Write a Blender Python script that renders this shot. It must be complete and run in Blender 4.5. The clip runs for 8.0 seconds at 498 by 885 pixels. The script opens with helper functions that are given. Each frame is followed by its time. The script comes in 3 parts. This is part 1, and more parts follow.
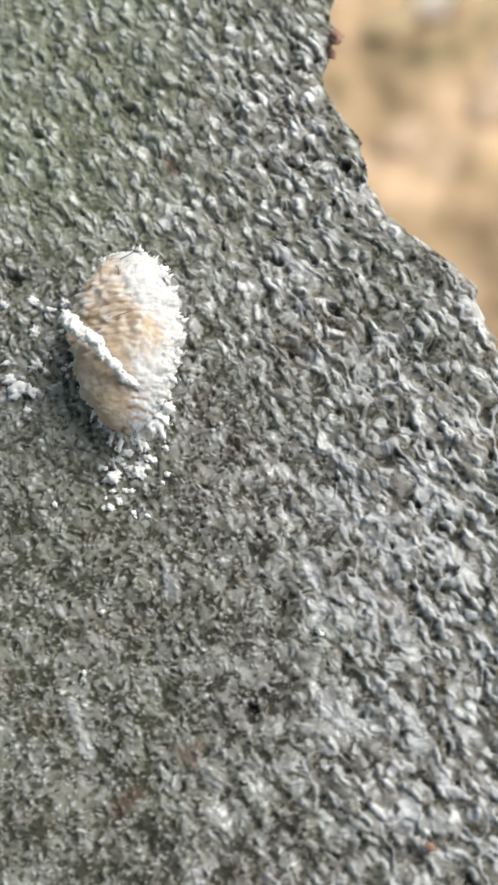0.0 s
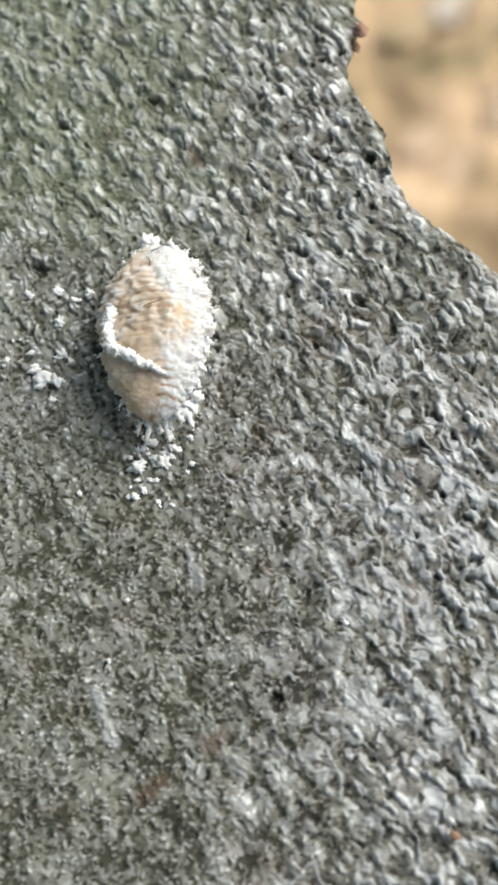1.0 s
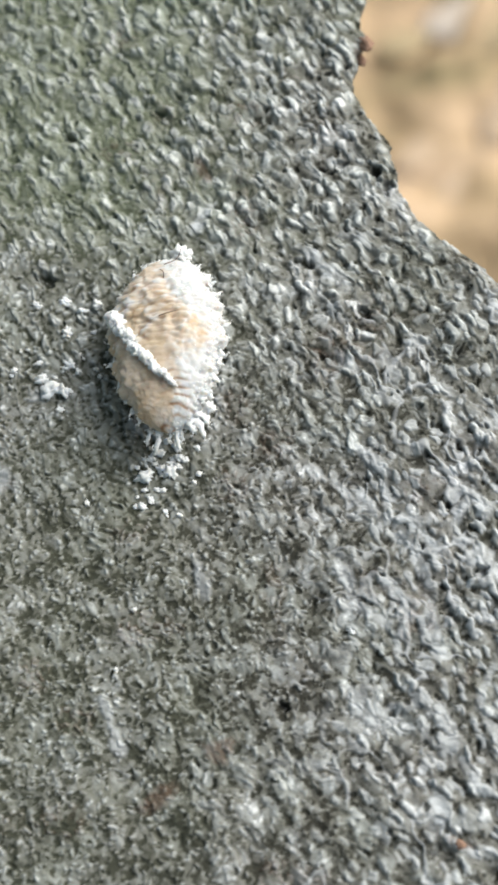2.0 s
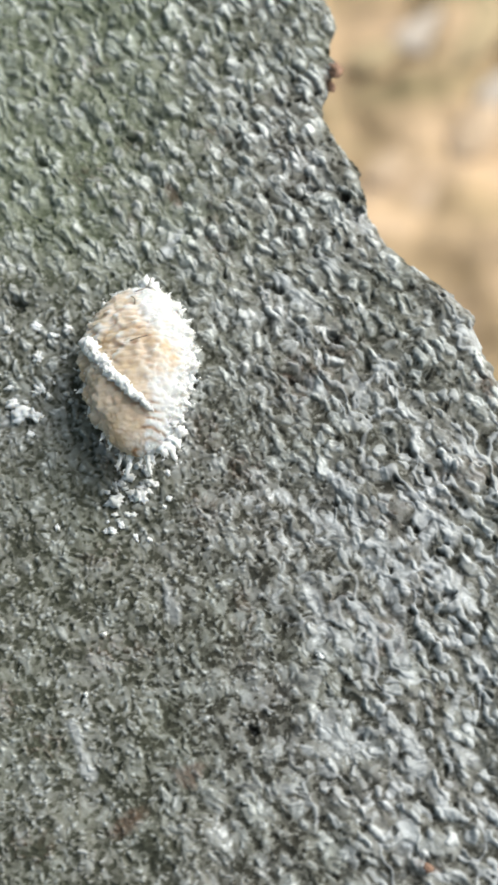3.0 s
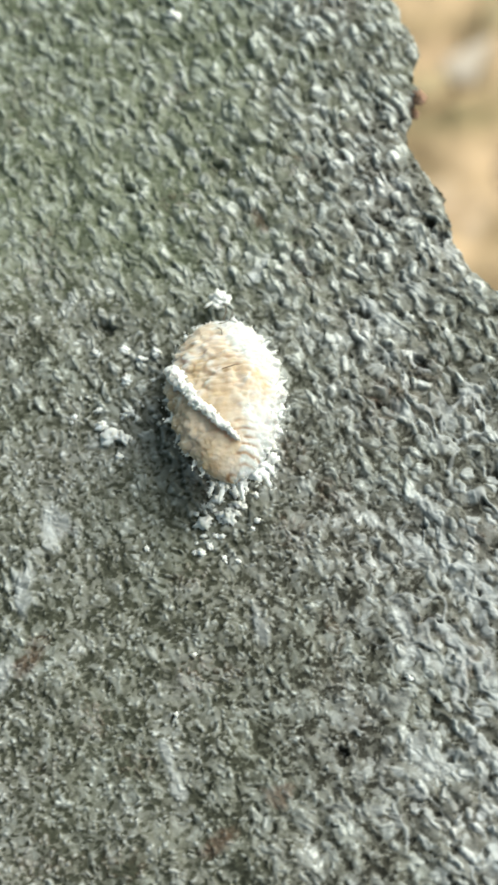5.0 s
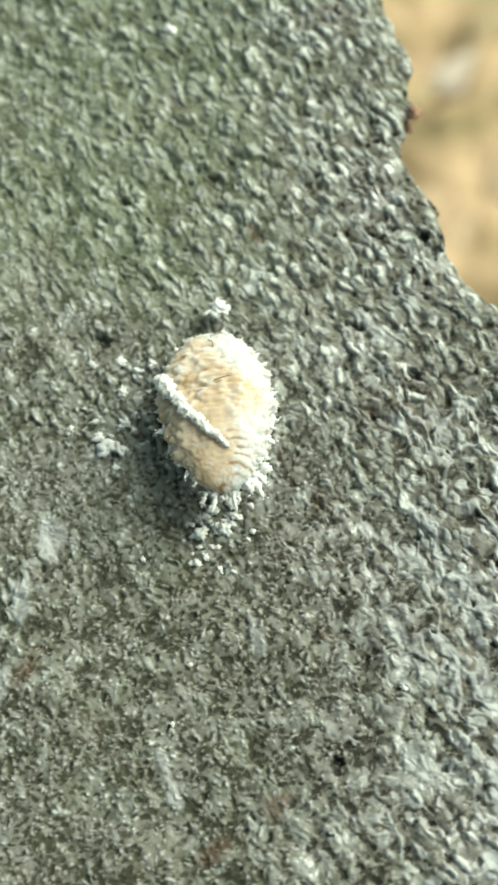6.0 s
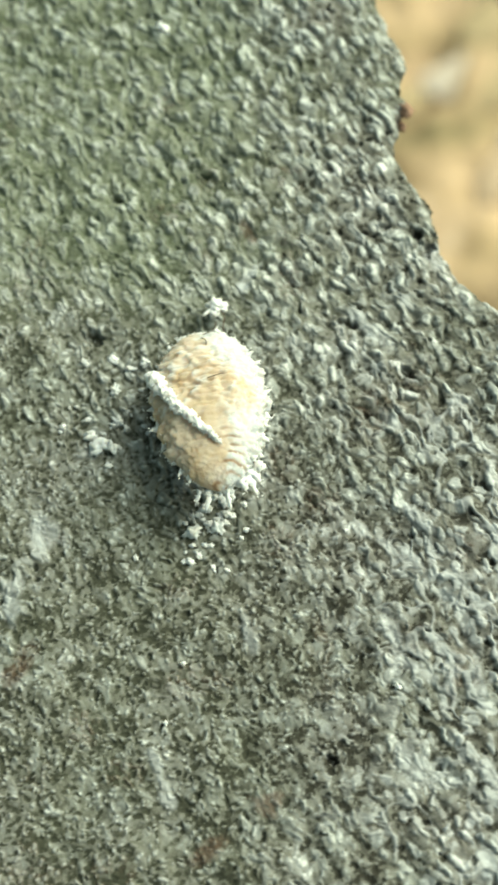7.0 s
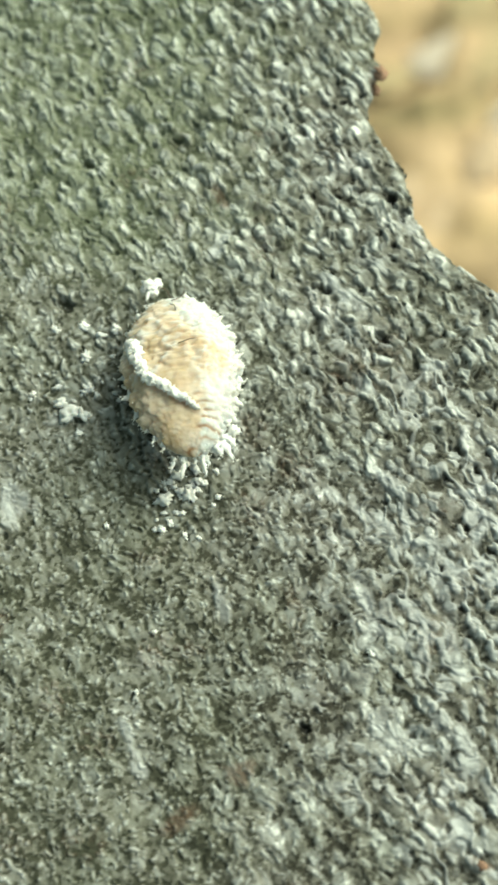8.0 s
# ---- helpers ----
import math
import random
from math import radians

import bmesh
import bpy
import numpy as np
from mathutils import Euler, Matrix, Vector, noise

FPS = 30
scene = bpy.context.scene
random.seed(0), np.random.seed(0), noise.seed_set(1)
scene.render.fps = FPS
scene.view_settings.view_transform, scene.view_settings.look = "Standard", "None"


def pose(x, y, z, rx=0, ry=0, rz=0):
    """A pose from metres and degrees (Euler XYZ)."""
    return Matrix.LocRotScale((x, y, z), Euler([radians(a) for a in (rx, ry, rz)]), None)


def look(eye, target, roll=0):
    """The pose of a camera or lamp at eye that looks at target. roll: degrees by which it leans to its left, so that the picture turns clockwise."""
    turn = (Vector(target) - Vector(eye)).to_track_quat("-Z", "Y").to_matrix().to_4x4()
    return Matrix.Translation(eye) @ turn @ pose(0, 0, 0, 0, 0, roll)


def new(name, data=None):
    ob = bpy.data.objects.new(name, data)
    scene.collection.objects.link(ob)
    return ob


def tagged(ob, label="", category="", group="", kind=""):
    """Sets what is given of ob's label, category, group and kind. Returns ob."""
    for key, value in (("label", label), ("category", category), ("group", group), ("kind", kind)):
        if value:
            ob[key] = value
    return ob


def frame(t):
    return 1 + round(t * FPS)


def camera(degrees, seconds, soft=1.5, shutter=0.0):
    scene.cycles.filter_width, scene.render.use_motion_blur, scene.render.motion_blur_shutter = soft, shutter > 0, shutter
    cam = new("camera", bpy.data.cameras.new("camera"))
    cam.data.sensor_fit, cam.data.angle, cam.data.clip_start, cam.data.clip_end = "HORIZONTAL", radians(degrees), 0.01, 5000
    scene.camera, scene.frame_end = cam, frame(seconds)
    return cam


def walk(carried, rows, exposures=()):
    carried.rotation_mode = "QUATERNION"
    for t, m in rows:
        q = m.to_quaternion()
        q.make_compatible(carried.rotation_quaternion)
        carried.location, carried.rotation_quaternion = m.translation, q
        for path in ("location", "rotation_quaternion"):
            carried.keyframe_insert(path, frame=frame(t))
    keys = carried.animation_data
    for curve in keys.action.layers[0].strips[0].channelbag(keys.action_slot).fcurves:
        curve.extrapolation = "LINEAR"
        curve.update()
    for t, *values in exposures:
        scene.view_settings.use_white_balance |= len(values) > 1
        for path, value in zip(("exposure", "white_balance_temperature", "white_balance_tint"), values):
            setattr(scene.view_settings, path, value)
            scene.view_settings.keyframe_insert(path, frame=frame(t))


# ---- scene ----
MM = 0.001
cam = camera(18.0, 8.0, soft=3.2)
cam.data.dof.use_dof = True
cam.data.dof.focus_distance = 0.0305
cam.data.dof.aperture_fstop = 165.0

# seconds, millimetres, degrees
ROWS = [
    (0.0, 2.950, -8.501, 29.088, 16.36, 5.34, 1.56),
    (0.5, 2.625, -8.897, 28.891, 16.88, 5.30, 1.74),
    (1.0, 2.645, -8.909, 29.046, 16.77, 5.58, 1.85),
    (1.2, 2.433, -8.989, 29.014, 17.07, 5.74, 2.02),
    (2.3, 2.392, -9.018, 29.279, 17.24, 4.96, 1.82),
    (2.5, 2.461, -9.010, 29.278, 17.21, 4.73, 1.71),
    (3.0, 2.463, -8.725, 29.509, 17.46, 4.32, 1.66),
    (3.5, 2.163, -8.795, 29.807, 18.17, 4.56, 1.93),
    (4.0, 2.027, -9.060, 29.752, 18.55, 5.13, 2.11),
    (4.5, 2.043, -8.839, 29.634, 18.58, 5.19, 2.11),
    (5.0, 1.460, -8.964, 29.798, 18.58, 5.50, 2.27),
    (5.2, 1.460, -8.919, 29.827, 18.47, 5.46, 2.25),
    (6.3, 1.190, -8.992, 30.108, 18.94, 4.75, 2.16),
    (6.5, 1.193, -8.993, 30.106, 18.92, 4.72, 2.15),
    (7.0, 1.152, -9.119, 29.911, 19.11, 4.52, 2.05),
    (7.5, 1.173, -9.244, 29.880, 18.59, 4.45, 1.96),
    (8.0, 1.579, -9.349, 29.397, 18.57, 4.43, 1.76),
]
TINTS = [
    (0.0, 0.0, 6170, 11.0), (1.2, 0.0, 6130, 9.0), (2.5, 0.0, 5990, 8.0), (4.0, 0.02, 6100, 4.0),
    (5.2, 0.06, 6240, -2.0), (6.5, 0.11, 6670, -13.0), (8.0, 0.10, 6720, -14.5),
]
walk(cam, [(t, pose(x * MM, y * MM, z * MM, rx, ry, rz)) for t, x, y, z, rx, ry, rz in ROWS], TINTS)

# ---- light: hazy sun from the upper right, open sky ----
SUN_ELEVATION, SUN_AZIMUTH = 42.0, 57.0     # degrees; azimuth clockwise from +y
world = bpy.data.worlds.new("sky")
world.use_nodes = True
scene.world = world
wn = world.node_tree.nodes
sky = wn.new("ShaderNodeTexSky")
sky.sky_type = "NISHITA"
sky.sun_disc = False
sky.sun_elevation, sky.sun_rotation = radians(SUN_ELEVATION), radians(SUN_AZIMUTH)
sky.air_density, sky.dust_density, sky.ozone_density = 1.0, 5.0, 0.6
haze = wn.new("ShaderNodeMix")
haze.data_type, haze.blend_type = "RGBA", "MULTIPLY"
haze.inputs["Factor"].default_value = 1.0
haze.inputs["B"].default_value = (1.0, 0.95, 0.69, 1.0)
world.node_tree.links.new(sky.outputs[0], haze.inputs["A"])
world.node_tree.links.new(haze.outputs["Result"], wn["Background"].inputs[0])
wn["Background"].inputs[1].default_value = 0.135
sun_data = bpy.data.lights.new("sun", "SUN")
sun_data.energy, sun_data.angle, sun_data.color = 3.7, radians(44.0), (1.0, 0.99, 0.985)
sun = new("sun", sun_data)
sun_way = Vector((math.sin(radians(SUN_AZIMUTH)) * math.cos(radians(SUN_ELEVATION)),
                  math.cos(radians(SUN_AZIMUTH)) * math.cos(radians(SUN_ELEVATION)), math.sin(radians(SUN_ELEVATION))))
sun.matrix_world = look(sun_way * 2.0, (0, 0, 0))


# ---- noise on arrays ----
def mixed(i, j, k, seed):
    """A random number from 0 to 1 for each lattice point."""
    h = i.astype(np.uint32) * np.uint32(374761393) + j.astype(np.uint32) * np.uint32(668265263) + k.astype(np.uint32) * np.uint32(2246822519) + np.uint32(seed * 1274126 + 97)
    h = (h ^ (h >> np.uint32(13))) * np.uint32(1274126177)
    h = (h ^ (h >> np.uint32(16))) * np.uint32(2246822519)
    return ((h ^ (h >> np.uint32(15))) & np.uint32(0xFFFFFF)).astype(np.float32) / np.float32(0x1000000)


def lattice(x, y, z=None, seed=0):
    """Smooth value noise from -1 to 1."""
    x, y = np.asarray(x, np.float32), np.asarray(y, np.float32)
    i, j = np.floor(x), np.floor(y)
    u, v = x - i, y - j
    u, v = (s * s * s * (s * (s * 6 - 15) + 10) for s in (u, v))
    i, j = i.astype(np.int32), j.astype(np.int32)
    if z is None:
        k = np.zeros(1, np.int32)
        low = mixed(i, j, k, seed) * (1 - u) + mixed(i + 1, j, k, seed) * u
        high = mixed(i, j + 1, k, seed) * (1 - u) + mixed(i + 1, j + 1, k, seed) * u
        return (low * (1 - v) + high * v) * 2 - 1
    z = np.asarray(z, np.float32)
    k = np.floor(z)
    w = z - k
    w, k = w * w * w * (w * (w * 6 - 15) + 10), k.astype(np.int32)
    total = 0
    for c in (0, 1):
        low = mixed(i, j, k + c, seed) * (1 - u) + mixed(i + 1, j, k + c, seed) * u
        high = mixed(i, j + 1, k + c, seed) * (1 - u) + mixed(i + 1, j + 1, k + c, seed) * u
        total = total + (low * (1 - v) + high * v) * (w if c else 1 - w)
    return total * 2 - 1


def layered(x, y, z=None, seed=0, octaves=3, gain=0.5):
    total, size, step = 0, 1.0, 1.0
    for o in range(octaves):
        a = 0.6 + 1.3 * o
        u, v = x * math.cos(a) - y * math.sin(a), x * math.sin(a) + y * math.cos(a)
        if z is not None:
            v, w = v * 0.8 - z * 0.6, v * 0.6 + z * 0.8
        total = total + size * lattice(u * step, v * step, None if z is None else w * step, seed + o * 17)
        size, step = size * gain, step * 2.03
    return total


def cells(x, y, seed=0, jitter=0.95):
    """Nearest and second nearest distance to scattered points, and a random number for the nearest."""
    x, y = np.asarray(x, np.float32), np.asarray(y, np.float32)
    i, j = np.floor(x).astype(np.int32), np.floor(y).astype(np.int32)
    near = np.full(x.shape, 9.0, np.float32)
    second, tag = near.copy(), near * 0
    zero, one, two = (np.full(1, n, np.int32) for n in range(3))
    for a in (-1, 0, 1):
        for b in (-1, 0, 1):
            ia, jb = i + a, j + b
            px = ia + 0.5 + jitter * (mixed(ia, jb, zero, seed) - 0.5)
            py = jb + 0.5 + jitter * (mixed(ia, jb, one, seed) - 0.5)
            d = np.hypot(px - x, py - y).astype(np.float32)
            closer = d < near
            second = np.where(closer, near, np.minimum(second, d))
            tag = np.where(closer, mixed(ia, jb, two, seed), tag)
            near = np.where(closer, d, near)
    return near, second, tag


def bumps(x, y, size, seed, stretch=1.6, turn=-52.0, spread=80.0, low=0.25):
    """Crowded round-topped lumps, drawn out along one direction: their height from 0 to 1 and a random number for each."""
    x, y = np.asarray(x, np.float32), np.asarray(y, np.float32)
    c, s, long = math.cos(radians(turn)), math.sin(radians(turn)), math.sqrt(stretch)
    u, v = (x * c + y * s) / (size * long), (y * c - x * s) * long / size
    i, j = np.floor(u).astype(np.int32), np.floor(v).astype(np.int32)
    number = [np.full(1, n, np.int32) for n in range(5)]
    total = np.full(x.shape, 1e-6, np.float32)
    tags = total * 0.5
    for a in (-1, 0, 1):
        for b in (-1, 0, 1):
            ia, jb = i + a, j + b
            du = u - (ia + mixed(ia, jb, number[0], seed))
            dv = v - (jb + mixed(ia, jb, number[1], seed))
            lean = (mixed(ia, jb, number[2], seed) - 0.5) * radians(spread)
            k = mixed(ia, jb, number[3], seed)
            du, dv = du + dv * lean, dv - du * lean
            q = (du * du * (0.8 + 0.9 * k) + dv * dv * (1.7 - 0.7 * k)) / (0.26 + 0.22 * k)
            tag = mixed(ia, jb, number[4], seed)
            w = ((low + (1 - low) * tag) * np.exp(-q * np.sqrt(q))) ** 4
            total += w
            tags += w * tag
    return np.sqrt(np.sqrt(total)), tags / total


def step01(a, b, x):
    s = np.clip((x - a) / (b - a), 0, 1)
    return s * s * (3 - 2 * s)


# ---- materials ----
def material(name, colour=(0.5, 0.5, 0.5), rough=0.8, specular=0.3):
    mat = bpy.data.materials.new(name)
    mat.use_nodes = True
    nodes, links = mat.node_tree.nodes, mat.node_tree.links
    shader = nodes["Principled BSDF"]
    shader.inputs["Base Color"].default_value = (*colour, 1)
    shader.inputs["Roughness"].default_value = rough
    shader.inputs["Specular IOR Level"].default_value = specular
    return mat, nodes, links, shader


def coords(nodes):
    return nodes.new("ShaderNodeTexCoord").outputs["Object"]


def noise_node(nodes, links, where, scale, detail=4.0, rough=0.6):
    n = nodes.new("ShaderNodeTexNoise")
    n.inputs["Scale"].default_value, n.inputs["Detail"].default_value, n.inputs["Roughness"].default_value = scale, detail, rough
    links.new(where, n.inputs["Vector"])
    return n.outputs["Fac"]


def ramp(nodes, links, value, stops):
    r = nodes.new("ShaderNodeValToRGB")
    while len(r.color_ramp.elements) < len(stops):
        r.color_ramp.elements.new(0.5)
    for e, (at, colour) in zip(r.color_ramp.elements, stops):
        e.position, e.color = at, (*colour, 1) if len(colour) == 3 else colour
    links.new(value, r.inputs["Fac"])
    return r.outputs["Color"]


def blend(nodes, links, fac, a, b, kind="MIX"):
    m = nodes.new("ShaderNodeMix")
    m.data_type, m.blend_type = "RGBA", kind
    for socket, value in ((m.inputs["Factor"], fac), (m.inputs["A"], a), (m.inputs["B"], b)):
        if isinstance(value, (int, float)):
            socket.default_value = value
        elif isinstance(value, tuple):
            socket.default_value = (*value, 1)
        else:
            links.new(value, socket)
    return m.outputs["Result"]


def attribute(nodes, name):
    a = nodes.new("ShaderNodeAttribute")
    a.attribute_name = name
    return a.outputs["Fac"]


def bump(nodes, links, shader, height, distance, strength=1.0):
    b = nodes.new("ShaderNodeBump")
    b.inputs["Strength"].default_value, b.inputs["Distance"].default_value = strength, distance
    links.new(height, b.inputs["Height"])
    links.new(b.outputs["Normal"], shader.inputs["Normal"])


def stone_material():
    mat, nodes, links, shader = material("weathered_stone", rough=0.9, specular=0.08)
    at = coords(nodes)
    fine = noise_node(nodes, links, at, 9000, 3.0)
    broad = noise_node(nodes, links, at, 420, 4.0)
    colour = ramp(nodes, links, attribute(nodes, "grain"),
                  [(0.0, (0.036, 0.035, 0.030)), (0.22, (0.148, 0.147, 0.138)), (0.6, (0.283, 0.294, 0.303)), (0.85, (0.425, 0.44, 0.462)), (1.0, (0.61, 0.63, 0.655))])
    colour = blend(nodes, links, 0.3, colour, ramp(nodes, links, fine, [(0.3, (0.52, 0.52, 0.50)), (0.7, (1.38, 1.38, 1.38))]), "MULTIPLY")
    colour = blend(nodes, links, 0.5, colour, ramp(nodes, links, broad, [(0.35, (0.8, 0.84, 0.74)), (0.65, (1.15, 1.12, 1.12))]), "MULTIPLY")
    colour = blend(nodes, links, attribute(nodes, "green_veil"), colour, (0.165, 0.20, 0.128))
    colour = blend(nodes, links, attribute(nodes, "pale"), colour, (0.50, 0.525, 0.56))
    colour = blend(nodes, links, attribute(nodes, "rust"), colour, (0.105, 0.066, 0.050))
    links.new(colour, shader.inputs["Base Color"])
    bump(nodes, links, shader, noise_node(nodes, links, at, 14000, 3.0), 0.00002, 0.4)
    return mat


def wax_material(name, colour, tan=None, glow=0.3):
    mat, nodes, links, shader = material(name, colour, rough=0.85, specular=0.15)
    at = coords(nodes)
    clump = noise_node(nodes, links, at, 3800, 4.0)
    base = blend(nodes, links, 0.6, colour, ramp(nodes, links, clump, [(0.3, (0.88, 0.87, 0.85)), (0.6, (1.05, 1.05, 1.05))]), "MULTIPLY")
    if tan:
        flesh = ramp(nodes, links, noise_node(nodes, links, at, 1500, 4.0), [(0.32, tuple(c * k for c, k in zip(tan, (0.92, 0.84, 0.70)))), (0.68, tuple(c * k for c, k in zip(tan, (1.12, 1.14, 1.2))))])
        base = blend(nodes, links, attribute(nodes, "powder_and_sun"), flesh, base)
        base = blend(nodes, links, attribute(nodes, "groove"), base, (0.28, 0.17, 0.10))
    links.new(base, shader.inputs["Base Color"])
    shader.inputs["Subsurface Weight"].default_value = glow
    shader.inputs["Subsurface Radius"].default_value = (1.0, 0.7, 0.45)
    shader.inputs["Subsurface Scale"].default_value = 0.0005
    bump(nodes, links, shader, noise_node(nodes, links, at, 7000, 4.0), 0.00003, 0.5)
    return mat


def soil_material():
    mat, nodes, links, shader = material("dry_soil", rough=0.95, specular=0.1)
    at = coords(nodes)
    slant = nodes.new("ShaderNodeMapping")
    slant.inputs["Rotation"].default_value = (0, 0, radians(-28))
    slant.inputs["Scale"].default_value = (0.55, 1.3, 1.0)
    links.new(at, slant.inputs["Vector"])
    blotch = noise_node(nodes, links, slant.outputs["Vector"], 120, 3.0)
    grit = noise_node(nodes, links, at, 900, 4.0)
    colour = ramp(nodes, links, blotch, [(0.30, (0.31, 0.25, 0.15)), (0.42, (0.46, 0.34, 0.215)), (0.56, (0.54, 0.395, 0.265)), (0.70, (0.58, 0.435, 0.32))])
    colour = blend(nodes, links, 0.5, colour, ramp(nodes, links, grit, [(0.3, (0.75, 0.75, 0.75)), (0.7, (1.12, 1.12, 1.12))]), "MULTIPLY")
    links.new(colour, shader.inputs["Base Color"])
    bump(nodes, links, shader, grit, 0.0006, 0.5)
    return mat


def pebble_material(name, colour):
    mat, nodes, links, shader = material(name, colour, rough=0.85)
    at = coords(nodes)
    colour = blend(nodes, links, 0.6, colour, ramp(nodes, links, noise_node(nodes, links, at, 700, 4.0), [(0.3, (0.65, 0.65, 0.65)), (0.7, (1.2, 1.2, 1.2))]), "MULTIPLY")
    links.new(colour, shader.inputs["Base Color"])
    bump(nodes, links, shader, noise_node(nodes, links, at, 1800, 4.0), 0.0003, 0.6)
    return mat


STONE = stone_material()
WAX = wax_material("white_wax", (0.78, 0.785, 0.79), glow=0.2)
BODY = wax_material("waxy_skin", (0.577, 0.588, 0.608), tan=(0.53, 0.444, 0.36), glow=0.5)
SOIL = soil_material()
HAIR = material("dark_bristle", (0.06, 0.035, 0.02), 0.5)[0]


# ---- mesh helpers ----
def part(name, bm, mat, parent=None, label=""):
    mesh = bpy.data.meshes.new(name)
    bm.to_mesh(mesh)
    bm.free()
    return dressed(name, mesh, mat, parent, label)


def dressed(name, mesh, mat, parent=None, label=""):
    mesh.materials.append(mat)
    mesh.polygons.foreach_set("use_smooth", [True] * len(mesh.polygons))
    ob = new(name, mesh)
    if parent:
        ob.parent = parent
    return tagged(ob, label)


def sheet(name, points, faces, layers=None):
    """A mesh from arrays of vertices (metres) and quads, with float layers on its points."""
    mesh = bpy.data.meshes.new(name)
    mesh.vertices.add(len(points))
    mesh.vertices.foreach_set("co", np.ascontiguousarray(points, dtype=np.float32).ravel())
    n = len(faces)
    mesh.loops.add(n * 4)
    mesh.loops.foreach_set("vertex_index", np.ascontiguousarray(faces, dtype=np.int32).ravel())
    mesh.polygons.add(n)
    mesh.polygons.foreach_set("loop_start", np.arange(n, dtype=np.int32) * 4)
    for key, values in (layers or {}).items():
        layer = mesh.attributes.new(key, "FLOAT", "POINT")
        layer.data.foreach_set("value", np.ascontiguousarray(values, dtype=np.float32).ravel())
    mesh.update(calc_edges=True)
    return mesh


def quads(rows, columns, start=0):
    a = np.arange(rows * columns).reshape(rows, columns) + start
    return np.stack([a[:-1, :-1], a[:-1, 1:], a[1:, 1:], a[1:, :-1]], -1).reshape(-1, 4)


def tube(bm, points, radii, sides=8, rough=0.0, seed=0, grain=6.0):
    """A tapered tube along points (millimetres) with lumps on it, closed at both ends."""
    points = [Vector(p) for p in points]
    rings = []
    side = None
    for n, (p, r) in enumerate(zip(points, radii)):
        way = (points[min(n + 1, len(points) - 1)] - points[max(n - 1, 0)]).normalized()
        side = (way.orthogonal() if side is None else side - way * side.dot(way)).normalized()
        over = way.cross(side)
        ring = []
        for s in range(sides):
            a = 2 * math.pi * s / sides
            out = side * math.cos(a) + over * math.sin(a)
            q = (p + out * r) * grain
            k = r * (1 + rough * (noise.noise(q + Vector((seed, 0, 0))) * 1.4 + 0.9 * noise.noise(q * 2.7 + Vector((0, seed, 0)))))
            ring.append(bm.verts.new((p + out * k) * MM))
        rings.append(ring)
    for a, b in zip(rings, rings[1:]):
        for s in range(sides):
            bm.faces.new((a[s], a[(s + 1) % sides], b[(s + 1) % sides], b[s]))
    bm.faces.new(rings[0][::-1])
    bm.faces.new(rings[-1])


def fluff(name, places, sizes, parent, label, seed):
    """Many small ragged wax grains at the given places (millimetres), as one part."""
    rng = np.random.default_rng(seed)
    base = bmesh.new()
    bmesh.ops.create_icosphere(base, subdivisions=1, radius=1.0)
    shape = np.array([v.co[:] for v in base.verts])
    tris = np.array([[v.index for v in f.verts] for f in base.faces])
    base.free()
    points, faces = [], []
    for n, (place, size) in enumerate(zip(places, sizes)):
        turn = np.linalg.qr(rng.normal(size=(3, 3)))[0]
        stretch = np.array([0.6, 0.7, 2.0]) * rng.uniform(0.6, 1.4, 3)
        grain = (shape * rng.uniform(0.7, 1.25, (len(shape), 1)) * stretch) @ turn
        points.append(np.array(place) + grain * size)
        faces.append(tris + n * len(shape))
    mesh = bpy.data.meshes.new(name)
    mesh.from_pydata((np.concatenate(points) * MM).tolist(), [], np.concatenate(faces).tolist())
    return tagged(dressed(name, mesh, WAX, parent, label), kind="stuff")


def smooth_line(points, count):
    """Points evenly along a smooth curve through the given ones."""
    points = [Vector(p) for p in points]
    ends = [points[0] * 2 - points[1]] + points + [points[-1] * 2 - points[-2]]
    line = []
    for n in range(count):
        s = n / (count - 1) * (len(points) - 1)
        i = min(int(s), len(points) - 2)
        f = s - i
        a, b, c, d = ends[i:i + 4]
        line.append(0.5 * (2 * b + (c - a) * f + (2 * a - 5 * b + 4 * c - d) * f * f + (3 * b - a - 3 * c + d) * f ** 3))
    return line


# ---- the stone ----
GROUND = -82.0
# the broken rim: y from the near side to the far side, and the rim's x there
RIM_Y = [-46.00, -30.00, -16.00, -8.00, -3.00, 0.30, 2.08, 2.67, 3.39, 3.88, 4.32, 4.75, 5.32, 5.90, 6.56, 7.21, 7.65, 8.45, 8.69, 9.03, 9.60, 10.24, 10.90, 11.79, 14.20, 20.00, 32.00, 46.00]
RIM_X = [-14.00, 12.00, 15.00, 11.50, 8.00, 5.60, 4.82, 4.48, 4.32, 3.83, 3.23, 2.84, 2.40, 2.31, 2.11, 1.63, 1.34, 1.30, 1.47, 1.66, 1.39, 1.51, 1.18, 0.90, 0.20, -1.50, -9.00, -30.00]


def rim(y):
    x = sum(np.interp(y + d, RIM_Y, RIM_X) for d in (-0.24, -0.12, 0.0, 0.12, 0.24)) / 5
    return x + 0.075 * layered(y * 2.6, y * 0, seed=5, octaves=4, gain=0.5) * step01(-14, 0, y)


